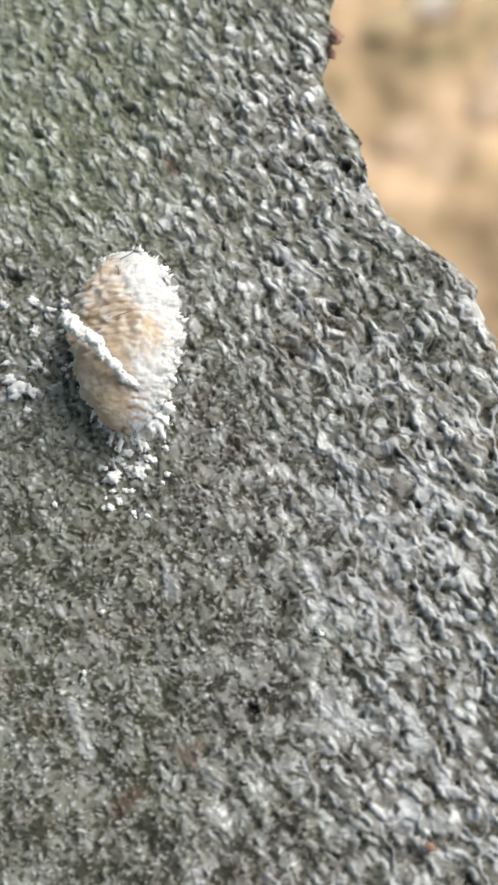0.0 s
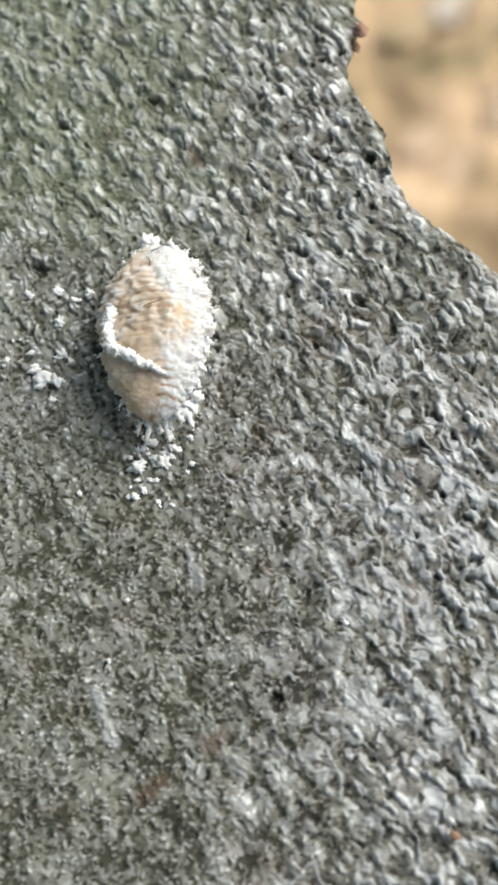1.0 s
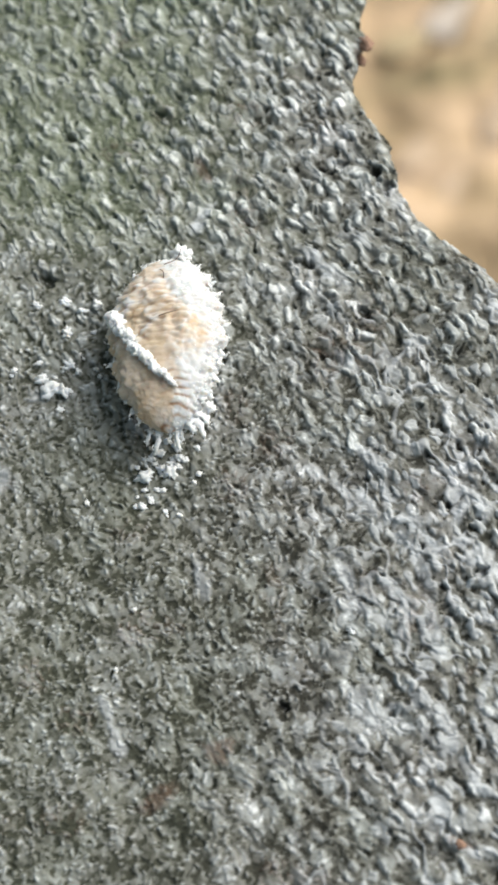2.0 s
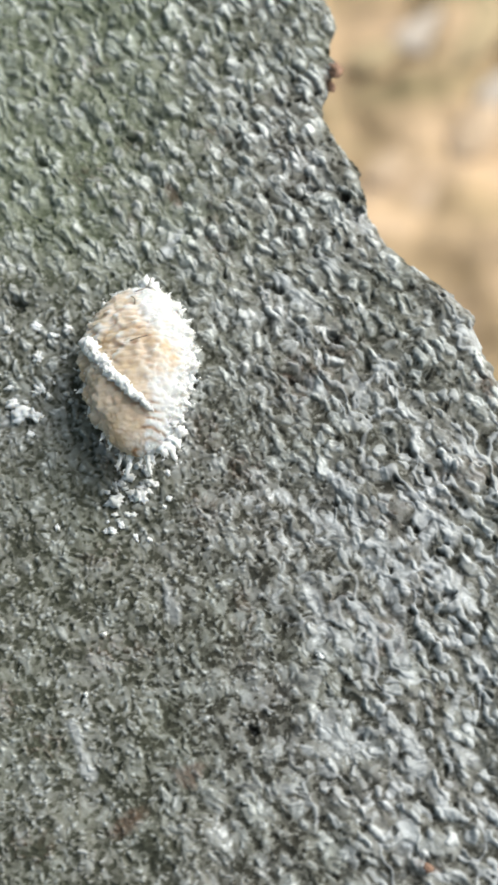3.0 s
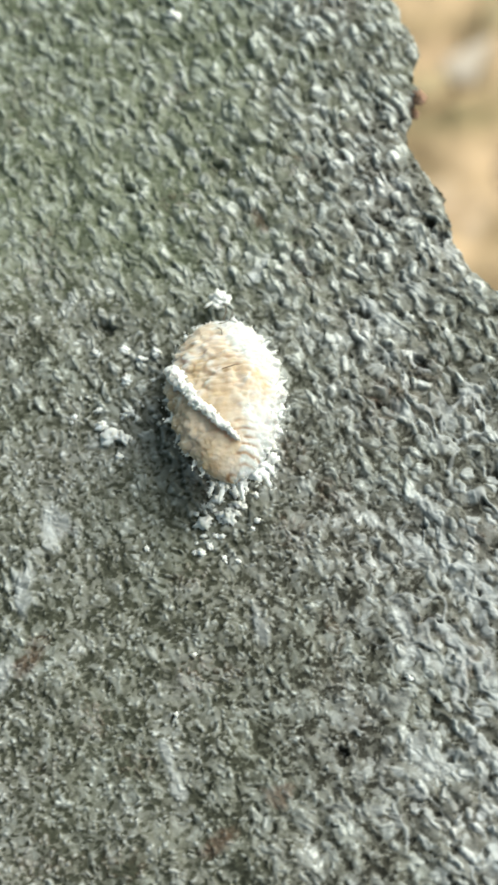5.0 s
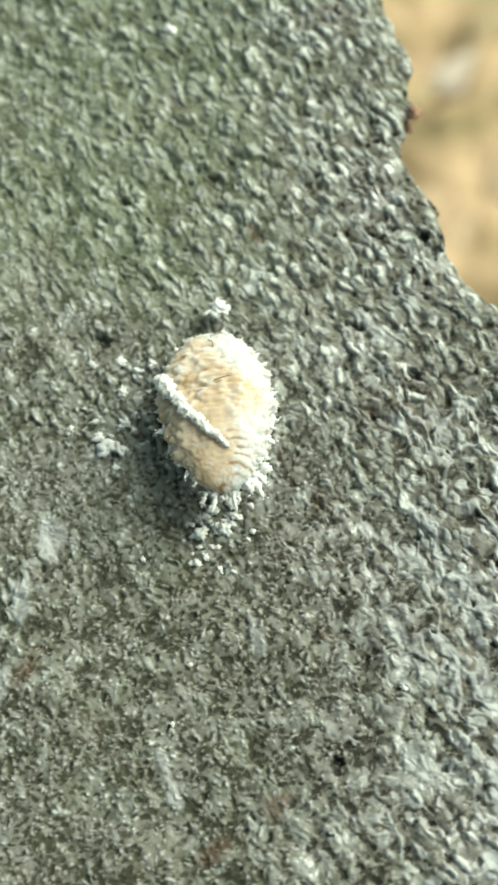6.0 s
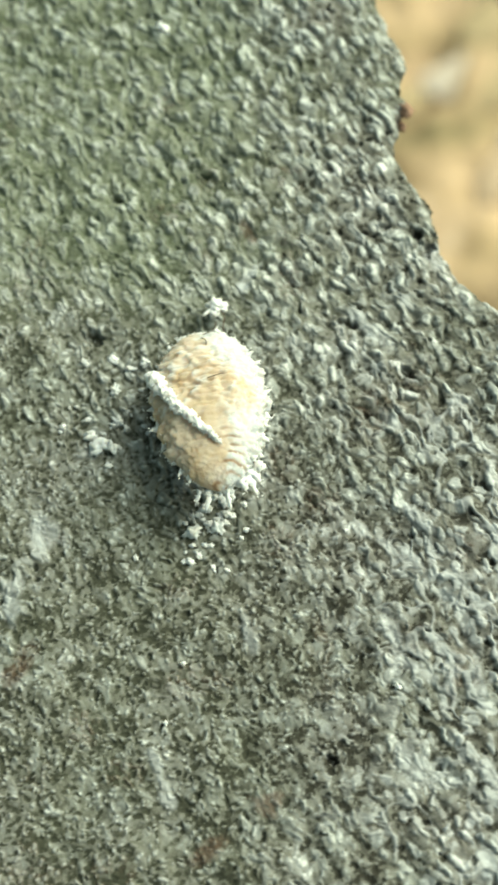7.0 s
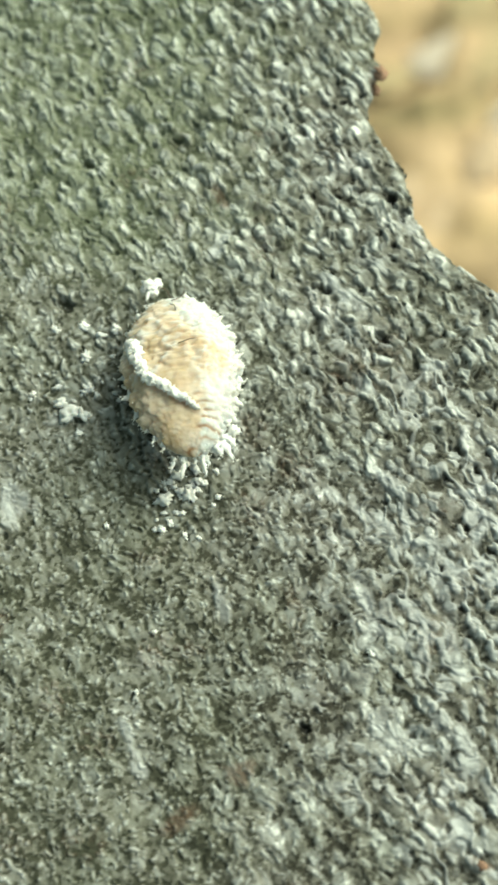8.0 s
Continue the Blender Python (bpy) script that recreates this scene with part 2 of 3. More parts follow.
def streak(x, y, cx, cy, turn, length, width):
    """A soft-edged elongated spot, ragged by noise."""
    c, s = math.cos(radians(turn)), math.sin(radians(turn))
    u, v = (x - cx) * c + (y - cy) * s, -(x - cx) * s + (y - cy) * c
    d = np.sqrt((u / length) ** 2 + (v / width) ** 2)
    return 1 - step01(0.45, 1.15, d + 0.35 * layered(x * 3.5, y * 3.5, seed=91, octaves=3))


def stone_relief(x, y):
    """Height in millimetres and the colour layers of the weathered face."""
    x, y = np.asarray(x, np.float32), np.asarray(y, np.float32)
    wx = x + 0.07 * layered(x * 2.6, y * 2.6, seed=11, octaves=2) + 0.018 * layered(x * 11, y * 11, seed=13, octaves=2)
    wy = y + 0.07 * layered(x * 2.6, y * 2.6, seed=12, octaves=2) + 0.018 * layered(x * 11, y * 11, seed=14, octaves=2)
    c, s = math.cos(radians(-52)), math.sin(radians(-52))
    along, across = wx * c + wy * s, -wx * s + wy * c
    to_rim = np.maximum(rim(y) - x, 0).astype(np.float32)
    broad = layered(x * 0.5, y * 0.5, seed=3)
    coarse = step01(9.0, 2.4, np.minimum(to_rim, 5.8 - x + 0.10 * np.abs(y)) + 1.4 * broad + 1.3 * layered(x * 1.1, y * 1.1, seed=77, octaves=3))
    coarse = np.clip(coarse + 0.6 * step01(3.0, 7.0, y + 0.6 * broad), 0, 1)
    band = streak(x, y, -6.15, -2.0, 66, 2.0, 0.5)
    coarse = np.maximum(coarse, 0.8 * band)
    # smooth pale crusts: single marks and a web of low ridges
    mark = np.zeros(x.shape, np.float32)
    for m in PALE_MARKS:
        mark = np.maximum(mark, streak(x, y, *m))
    sway = 0.30 * layered(x * 1.7, y * 1.7, seed=44, octaves=2)
    web = 1 - np.abs(layered((along + sway) * 0.75, (across - sway) * 1.25, seed=41, octaves=3, gain=0.6)) / 0.24
    web = step01(0.0, 0.8, web) * step01(-0.45, 0.15, layered(x * 1.1, y * 1.1, seed=45, octaves=2))
    web = web * step01(-1.6, 1.8, x - 0.10 * y + 0.6 * broad) * step01(6.5, 2.0, y + broad) * coarse
    # lumps of three sizes
    knob, knob_tag = bumps(wx, wy, 0.34, 21, 1.9, -52, 80, 0.0)
    lump, lump_tag = bumps(wx, wy, 0.205, 25, 1.9, -54, 90, 0.0)
    grain, grain_tag = bumps(wx, wy, 0.098, 33, 1.15, -40, 150, 0.1)
    net = step01(0.0, 0.9, 1 - np.abs(layered(along * 1.8, across * 2.8, seed=43, octaves=2, gain=0.5)) / 0.42)
    lump = np.maximum(lump, 0.36 * net)
    hollow, hollow_tag = bumps(wx, wy, 0.20, 71, 1.2, -52, 120)
    hollow = step01(0.45, 0.85, hollow) * step01(0.55, 0.8, hollow_tag)
    flake, flake_tag = bumps(wx, wy, 0.26, 38, 2.6, -62, 70, 0.0)
    flake = step01(0.35, 0.75, flake) * step01(0.45, 0.85, flake_tag) * (0.35 + 0.65 * step01(-1.5, 3.0, y + broad))
    dip, dip_tag = bumps(wx, wy, 0.13, 36, 1.3, 20, 160, 0.0)
    dip = step01(0.30, 0.62, dip) * step01(0.36, 0.7, dip_tag) * (1 - 0.65 * coarse)
    k1, _, ktag = cells(x / 0.085, y / 0.078, seed=35)
    patchy = step01(-0.5, 0.6, layered(x * 1.3, y * 1.3, seed=37, octaves=2))
    rough = coarse * (1 - 0.6 * mark) * (1 - 0.45 * web)
    top, top_small = step01(0.22, 0.60, knob) * (0.35 + 0.65 * patchy), step01(0.25, 0.62, lump)
    light = step01(0.35, 0.75, grain) * step01(0.5, 0.85, grain_tag)
    h = rough * (0.044 * (knob + top) + 0.032 * (lump + top_small) - 0.03 * hollow) + (1 - coarse) * (0.016 * lump + 0.012 * knob) - 0.022 * dip
    h = h + (0.016 - 0.008 * coarse) * grain + 0.026 * light * (1 - 0.6 * coarse) + 0.05 * flake * (1 - 0.55 * coarse) + 0.05 * web + 0.03 * mark
    h = h + 0.06 * layered(x * 0.9, y * 0.9, seed=51) + 0.06 * layered(x * 2.6, y * 2.6, seed=52, octaves=2) * (0.3 + 0.7 * coarse)
    h = h + 0.12 * lattice(x * 0.22 + 3, y * 0.22, seed=53)
    p1, _, ptag = cells(along / 0.46, across / 0.40, seed=61)
    pit = (1 - step01(0.07, 0.19, p1 + 0.05 * layered(x * 12, y * 12, seed=63, octaves=2))) * (ptag > 0.62 - 0.12 * web)
    h = h - pit * (0.03 + 0.04 * coarse)
    for px, py, r in PITS:
        hole = 1 - step01(0.5, 1.2, np.hypot((x - px) * 0.8, y - py) / (0.85 * r) + 0.45 * layered(x * 7, y * 7, seed=65))
        h = h - 0.20 * hole
        pit = np.maximum(pit, hole)
    h = h - 0.22 * np.exp(-to_rim / 0.16) - 0.16 * np.exp(-to_rim / 1.6)
    # pale tops and dark hollows: part stone colour, part painted light and shade
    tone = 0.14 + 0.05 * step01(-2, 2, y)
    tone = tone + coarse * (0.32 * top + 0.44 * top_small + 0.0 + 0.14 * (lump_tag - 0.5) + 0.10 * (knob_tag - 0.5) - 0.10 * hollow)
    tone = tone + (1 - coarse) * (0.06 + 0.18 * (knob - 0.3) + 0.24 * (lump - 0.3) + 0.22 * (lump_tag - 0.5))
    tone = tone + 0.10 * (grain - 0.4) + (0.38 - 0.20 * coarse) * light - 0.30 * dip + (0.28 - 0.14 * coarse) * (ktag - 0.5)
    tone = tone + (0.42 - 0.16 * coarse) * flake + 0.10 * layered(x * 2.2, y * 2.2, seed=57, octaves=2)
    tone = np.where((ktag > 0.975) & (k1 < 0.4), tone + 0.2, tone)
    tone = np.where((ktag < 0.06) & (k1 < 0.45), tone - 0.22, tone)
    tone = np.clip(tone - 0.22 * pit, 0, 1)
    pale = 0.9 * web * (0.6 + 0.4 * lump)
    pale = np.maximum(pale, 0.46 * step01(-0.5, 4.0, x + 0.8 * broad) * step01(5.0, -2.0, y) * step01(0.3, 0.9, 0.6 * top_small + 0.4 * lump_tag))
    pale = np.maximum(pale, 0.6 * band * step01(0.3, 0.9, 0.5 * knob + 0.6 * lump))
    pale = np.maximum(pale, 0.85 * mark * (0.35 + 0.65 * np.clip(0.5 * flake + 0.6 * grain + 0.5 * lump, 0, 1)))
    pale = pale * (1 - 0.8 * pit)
    rust = 0.32 * step01(0.72, 0.97, 0.5 + 0.5 * lattice(x * 1.1, y * 1.1, seed=81)) * step01(0.45, 0.75, grain_tag)
    for m in RUST_MARKS:
        rust = np.maximum(rust, 0.55 * streak(x, y, *m) * (0.4 + 0.6 * step01(0.2, 0.5, grain_tag)))
    # green veil of stray light, upper and left, painted into the stone colour
    green_veil = 0.32 * step01(-0.3, 0.9, layered(x * 0.35, y * 0.35, seed=82)) * (0.08 + 0.92 * step01(1, 7, y)) * (1 - coarse * 0.4)
    green_veil = np.maximum(green_veil, 0.42 * step01(0.5, -3.0, x + broad) * step01(2.0, 6.0, y))
    green_veil = np.maximum(green_veil, 0.10 * step01(1.5, -3.5, x + 0.8 * broad))
    green_veil = green_veil * (1 - 0.5 * step01(0.45, 0.8, lump) * coarse)
    return h, {"grain": tone, "pale": pale, "rust": rust, "green_veil": green_veil}


# x, y, radius of the larger holes
PITS = [
    (-4.63, 6.69, 0.12), (0.20, -5.12, 0.10), (1.80, 5.90, 0.16), (1.60, 2.76, 0.17), (0.34, 3.76, 0.18), (-4.93, 3.50, 0.20), (2.14, 5.96, 0.10),
    (1.08, 6.01, 0.13), (2.01, 5.62, 0.14), (1.46, 8.66, 0.14), (1.13, 8.40, 0.10), (0.75, 8.2, 0.10), (3.84, -2.55, 0.13),
]
# x, y, turn, half length, half width
PALE_MARKS = [
    (-1.42, -2.75, -70, 0.55, 0.14), (-3.05, -5.45, -68, 0.5, 0.10), (-2.85, -5.95, -50, 0.25, 0.12), (3.57, -1.2, 60, 0.6, 0.16),
    (3.0, -7.0, 75, 0.7, 0.24), (0.75, 3.75, -45, 0.7, 0.2), (-1.75, 4.75, 60, 0.45, 0.13),
    (-5.5, -0.8, 60, 0.4, 0.15), (2.13, 5.4, -60, 0.35, 0.16),
    (0.66, -0.58, -35, 0.35, 0.13), (1.64, -1.19, -50, 0.60, 0.15), (1.62, -3.25, -48, 0.45, 0.16), (3.19, -5.37, -65, 0.60, 0.15), (1.79, -5.12, -45, 0.40, 0.16), (4.08, -2.48, -60, 0.50, 0.15), (2.82, -1.95, -50, 0.50, 0.13), (1.28, 1.66, -40, 0.35, 0.13),
    (-5.72, -0.79, -88, 0.62, 0.26), (-6.18, -2.12, 80, 0.62, 0.26), (-6.41, -3.87, 85, 0.50, 0.22), (1.33, -2.71, -65, 0.35, 0.17), (1.72, -3.31, -35, 0.55, 0.16), (2.66, -2.31, -62, 0.75, 0.14),
    (2.93, -3.55, -80, 0.60, 0.16), (1.36, -1.04, -38, 0.60, 0.12), (1.85, -0.41, -40, 0.50, 0.14), (2.07, -1.09, -75, 0.40, 0.12), (1.65, -5.01, -45, 0.55, 0.12), (2.39, -1.92, -20, 0.30, 0.12),
    (3.91, -4.69, 70, 0.50, 0.11), (4.13, -5.50, -42, 0.45, 0.13), (3.57, -6.21, -65, 0.45, 0.11), (2.29, -4.04, -85, 0.40, 0.10), (1.68, -5.14, -45, 0.50, 0.14), (2.81, -5.01, -70, 0.40, 0.12),
]
RUST_MARKS = [
    (1.45, 8.85, -70, 0.30, 0.16), (3.43, -7.5, -20, 0.28, 0.09), (-1.05, -6.05, -35, 0.35, 0.12), (-5.95, -3.6, 60, 0.6, 0.25),
    (-0.9, -5.9, 20, 0.3, 0.15), (-1.8, 5.98, -60, 0.35, 0.13), (4.67, 1.64, -80, 0.4, 0.12), (-2.1, -6.9, 40, 0.45, 0.2),
]


def build_stone():
    fine = 0.0205
    ys = np.concatenate([np.linspace(-46, -9.6, 46)[:-1], np.arange(-9.6, 12.8, fine), np.linspace(12.8, 46, 42)])
    left, near = -48.0, -8.8
    far_columns = np.linspace(0, 1, 40)[:-1]
    near_columns = np.linspace(0, 1, 700)
    edge = rim(ys)
    inner = np.minimum(near, edge - 2.0)
    start = np.minimum(left + 0.012 * ys ** 2, inner - 1.0)
    x = np.concatenate([start[:, None] + (inner - start)[:, None] * far_columns[None], inner[:, None] + (edge - inner)[:, None] * near_columns[None]], 1)
    y = np.repeat(ys[:, None], x.shape[1], 1)
    h, layers = stone_relief(x, y)
    far = np.maximum(step01(9.5, 14, np.abs(y - 1.6)), step01(-8.8, -13, x))
    h = h * (1 - 0.6 * far) + far * 1.5 * lattice(x * 0.08, y * 0.08, seed=7)
    top = np.stack([x, y, h], -1)
    rows, columns = x.shape
    points, faces = [top.reshape(-1, 3)], [quads(rows, columns)]
    index = np.arange(rows * columns).reshape(rows, columns)
    loop = np.concatenate([index[0, :], index[1:, -1], index[-1, -2::-1], index[-2:0, 0]])
    outline = top.reshape(-1, 3)[loop]
    middle = np.array([-14.0, 0.0])
    previous, count = loop, rows * columns
    flat = {k: [v.ravel()] for k, v in layers.items()}
    for depth in (0.12, 0.3, 0.8, 2.0, 5.0, 10.0, 18.0, 28.0, 40.0, 54.0, 68.0, 84.0):
        ring = outline.copy()
        shrink = 1 - 0.22 * (1 - math.exp(-depth / 12.0))
        ring[:, :2] = middle + (ring[:, :2] - middle) * shrink
        sway = min(1.0, depth / 6)
        ring[:, 0] -= sway * 0.8 * np.abs(layered(outline[:, 1] * 0.2, np.full(len(ring), depth * 0.15), outline[:, 0] * 0.2, seed=15))
        ring[:, 2] = outline[:, 2] * max(0.0, 1 - depth / 5) - depth
        ids = np.arange(len(loop)) + count
        faces.append(np.stack([previous, ids, np.roll(ids, -1), np.roll(previous, -1)], -1))
        points.append(ring)
        for k in flat:
            flat[k].append(layers[k].ravel()[loop])
        previous, count = ids, count + len(loop)
    points = np.concatenate(points) * MM
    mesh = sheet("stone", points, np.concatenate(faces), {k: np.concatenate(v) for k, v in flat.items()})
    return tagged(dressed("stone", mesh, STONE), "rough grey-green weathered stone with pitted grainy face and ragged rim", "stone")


stone = build_stone()


def stone_height(x, y):
    h, _ = stone_relief(np.array([float(x)]), np.array([float(y)]))
    return float(h[0])


# ---- the ground ----
def build_ground():
    s = np.linspace(-1, 1, 341)
    spread = 140 * s + 40000 * s ** 9
    x, y = np.meshgrid(spread + 6, spread + 52)
    near = np.exp(-((x - 6) ** 2 + (y - 52) ** 2) / 150 ** 2)
    h = near * (1.6 * layered(x * 0.12, y * 0.12, seed=101) + 0.5 * layered(x * 0.5, y * 0.5, seed=102)) + (1 - near) * 25 * lattice(x * 0.0008, y * 0.0008, seed=103)
    mesh = sheet("ground", np.stack([x, y, GROUND + h], -1).reshape(-1, 3) * MM, quads(*x.shape))
    return tagged(dressed("ground", mesh, SOIL), "bare dry sandy tan soil", "ground", kind="structure")


ground = build_ground()


def lumpy(bm, radius, seed, squash=(1, 1, 1), rough=0.25, detail=3, grain=1.6):
    """A lumpy closed ball, radius in millimetres."""
    bmesh.ops.create_icosphere(bm, subdivisions=detail, radius=1.0)
    co = np.array([v.co[:] for v in bm.verts])
    d = 1 + rough * layered(co[:, 0] * grain + seed, co[:, 1] * grain, co[:, 2] * grain, seed=seed)
    for v, k in zip(bm.verts, d):
        v.co = Vector((v.co.x * squash[0], v.co.y * squash[1], v.co.z * squash[2])) * (radius * k * MM)


PEBBLES = [
    ("pale", 6.6, 61.0, 2.2), ("grey", 7.6, 46.2, 2.2), ("dark", 9.6, 60.5, 3.0), ("grey", 10.2, 52.0, 2.4),
    ("dark", 2.2, 58.6, 1.6), ("pale", 12.5, 55.5, 2.0), ("grey", 3.4, 48.6, 1.6), ("dark", 9.2, 66.0, 2.4),
]
PEBBLE_LOOKS = {"pale": ((0.60, 0.52, 0.46), "pale grey pebble half sunk in dry soil"),
                "grey": ((0.58, 0.44, 0.32), "brownish grey pebble half sunk in dry soil"),
                "dark": ((0.45, 0.355, 0.225), "dark olive brown pebble half sunk in dry soil")}
pebble_skins = {k: pebble_material(k + "_pebble", v[0]) for k, v in PEBBLE_LOOKS.items()}


def build_pebble(look_name, x, y, r, seed):
    bm = bmesh.new()
    lumpy(bm, r, seed, (1.35, 0.75, 0.14), 0.2)
    ob = part("pebble", bm, pebble_skins[look_name])
    ob.matrix_world = pose(x * MM, y * MM, (GROUND + 0.06 * r) * MM, 0, 0, 20 + 9 * (seed % 5))
    tagged(ob, PEBBLE_LOOKS[look_name][1], "pebble", "pebbles on the soil")


for n, (look_name, x, y, r) in enumerate(PEBBLES):
    build_pebble(look_name, x, y, r, n + 1)


# ---- the mealybug ----
LONG, WIDE, HIGH = 1.86, 1.13, 0.76        # half sizes in millimetres


def body_profile(y):
    """Half width at y along the body, as a share of the middle."""
    s = np.clip(np.abs(y / LONG), 0, 1)
    return (1 - s ** 2.1) ** 0.58 * (1 + 0.04 * y / LONG)


def build_mealybug():
    bug = tagged(new("mealybug"), "cream mealybug dusted with white wax, on rough grey stone", "insect")
    rings, sides = 240, 200
    t = np.linspace(0.0, math.pi, rings)[:, None] * np.ones((1, sides))
    a = np.ones((rings, 1)) * np.linspace(0, 2 * math.pi, sides, endpoint=False)[None]
    y = LONG * np.cos(t)
    w = body_profile(y)
    up = np.sin(a)
    nx = np.sign(np.cos(a)) * np.abs(np.cos(a)) ** 0.8
    nz = np.where(up > 0, np.abs(up) ** 0.8, up * 0.45)
    flank = np.abs(np.cos(a)) ** 6
    px, pz = WIDE * w * nx, HIGH * w * nz
    segment = (y + LONG) / (2 * LONG) * 24 + 0.5 * nx ** 2 + 0.25 * layered(px * 3, y * 3, seed=204, octaves=2)
    dent = np.exp(-((segment - np.floor(segment) - 0.5) / 0.16) ** 2) * step01(-0.1, 0.3, up)
    dent = dent * step01(-0.25, 0.35, layered(px * 1.8, y * 3.0, seed=206, octaves=2))
    rough = 0.036 * layered(px * 4.0, y * 4.0, pz * 4.0, seed=201, octaves=3) + 0.013 * layered(px * 15, y * 15, pz * 15, seed=205, octaves=2)
    mid = step01(-0.55, 0.0, y) * step01(1.6, 1.1, y) * step01(0.1, 0.5, up)
    clumps, clump_tag = bumps(px + 0.05 * layered(px * 6, y * 6, seed=213), y + 0.05 * layered(px * 6, y * 6, seed=214), 0.24, 210, 1.3, 10, 150)
    crumbs, crumb_tag = bumps(px + 0.03 * layered(px * 9, y * 9, seed=217), y, 0.12, 218, 1.5, 0, 150)
    crust = step01(0.0, 0.4, up) * (0.35 + 0.65 * mid) * step01(0.75, 0.35, nx)
    fringe = 0.10 * flank * layered(px * 7, y * 7, pz * 3, seed=216, octaves=3, gain=0.6)
    fuzz = fringe + crust * (0.11 * clumps + 0.06 * crumbs) + step01(-0.2, 0.7, nx) * (0.015 * layered(px * 9, y * 9, pz * 9, seed=207, octaves=3))
    swell = 0.95 + fuzz + (rough - 0.035 * dent + 0.03 * flank * np.abs(np.sin(segment * math.pi))) / 0.9
    points = np.stack([px * swell, y * (1 + rough * 0.3), pz * swell], -1).reshape(-1, 3)
    a_index = np.arange(rings * sides).reshape(rings, sides)
    nxt = np.roll(a_index, -1, 1)
    faces = np.stack([a_index[:-1], nxt[:-1], nxt[1:], a_index[1:]], -1).reshape(-1, 4)
    patch = layered(px * 1.6, y * 1.6, pz * 1.6, seed=211)
    dust = layered(px * 5, y * 5, pz * 5, seed=215)
    ragged = 0.34 * patch + 0.20 * dust + 0.30 * (crumbs - 0.5)
    # wax powder, whitest on the right flank, where sun glare is painted in
    border = np.interp(y, (-1.6, -0.8, 0.0, 0.8, 1.5), (0.18, 0.32, 0.48, 0.22, -0.30))
    powder_and_sun = step01(-0.14, 0.30, nx - border + 0.75 * ragged)
    powder_and_sun = np.maximum(powder_and_sun, 0.95 * step01(0.66, 0.92, y / LONG + 0.25 * ragged) * step01(-0.7, 0.1, nx))
    powder_and_sun = np.maximum(powder_and_sun, step01(0.80, 1.0, np.abs(y / LONG)) * 0.6 * step01(-0.6, 0.0, nx))
    powder_and_sun = np.maximum(powder_and_sun, 0.80 * step01(0.20, -0.25, up + 0.35 * ragged))
    powder_and_sun = np.maximum(powder_and_sun, 0.75 * step01(0.45, 0.85, clumps * (0.5 + 0.6 * clump_tag)) * mid)
    powder_and_sun = np.maximum(powder_and_sun, (0.35 * step01(0.1, 0.7, dust) + 0.2 * step01(0.5, 0.9, crumb_tag) * crumbs) * (0.4 + 0.6 * step01(-0.6, 0.1, y)))
    groove = 0.95 * dent * step01(-0.45, -0.1, px) * step01(0.75, 0.35, px) * (0.3 + 0.7 * step01(-0.2, -0.6, y)) * step01(1.2, 0.5, y)
    powder_and_sun = powder_and_sun * (1 - 0.6 * groove)
    mesh = sheet("body", points * MM, faces, {"powder_and_sun": np.clip(powder_and_sun, 0, 1), "groove": np.clip(groove, 0, 1)})
    dressed("body", mesh, BODY, bug, "tan segmented body under white powdery wax")
    # ragged wax grains, thickest where the powder lies
    grng = np.random.default_rng(8)
    weight = (0.02 + np.clip(powder_and_sun, 0, 1) ** 2) * (0.06 + step01(0.72, 0.95, np.abs(np.cos(a)))) * step01(-0.35, 0.0, up) * w
    chosen = grng.choice(weight.size, 1000, replace=False, p=(weight / weight.sum()).ravel())
    grains = [tuple(p) for p in points[chosen]]
    # stubby wax teeth round the margin
    rng = random.Random(4)
    pairs = 19
    for n in range(pairs * 2):
        side = 1 if n % 2 else -1
        k = (n // 2 + 0.5 + rng.uniform(-0.2, 0.2)) / pairs
        angle = math.pi * k
        fy = LONG * 0.97 * math.cos(angle)
        fx = side * WIDE * float(body_profile(np.array(fy)))
        tail = max(0.0, (k - 0.72) / 0.28)
        length = 0.09 + 0.13 * rng.random() + (0.16 * rng.random() * tail if side < 0 else 0.0)
        length *= 0.45 + 0.55 * min(1.0, k / 0.3)
        if rng.random() < 0.08 or k > (0.86 if side < 0 else 0.76):
            continue
        out = Vector((side * math.sin(angle) ** 0.8 * 0.9 + rng.uniform(-0.25, 0.25), math.cos(angle) * 1.1 - 0.28 + rng.uniform(-0.25, 0.25), rng.uniform(-0.2, 0.15))).normalized()
        root = Vector((fx * 0.93, fy, rng.uniform(-0.06, 0.14)))
        bend = Vector((rng.uniform(-0.04, 0.04), rng.uniform(-0.06, 0.02), rng.uniform(-0.05, 0.03)))
        line = smooth_line([root, root + out * length * 0.5 + bend, root + out * length * 1.15], 8)
        thick = rng.uniform(0.034, 0.052)
        bm = bmesh.new()
        tube(bm, line, [thick * f for f in (2.0, 1.75, 1.4, 1.1, 0.9, 0.7, 0.48, 0.2)], 9, 0.8, n, 13.0)
        part("wax_filament", bm, WAX, bug)
        grains += [tuple(p + Vector([rng.gauss(0, 0.035) for _ in range(3)])) for p in line[3:] for _ in range(1)]
    # a few longer filaments at the tail, then a stouter clump at one corner of it
    for n, (rx0, ox, length, thick) in enumerate(((-0.42, -0.50, 0.16, 0.036), (-0.24, -0.30, 0.34, 0.050), (-0.05, 0.02, 0.14, 0.034), (0.10, 0.06, 0.38, 0.052), (0.18, 0.18, 0.18, 0.038))):
        root = Vector((rx0, -LONG * 0.93, -0.10))
        out = Vector((ox, -1.0, -0.30)).normalized()
        bm = bmesh.new()
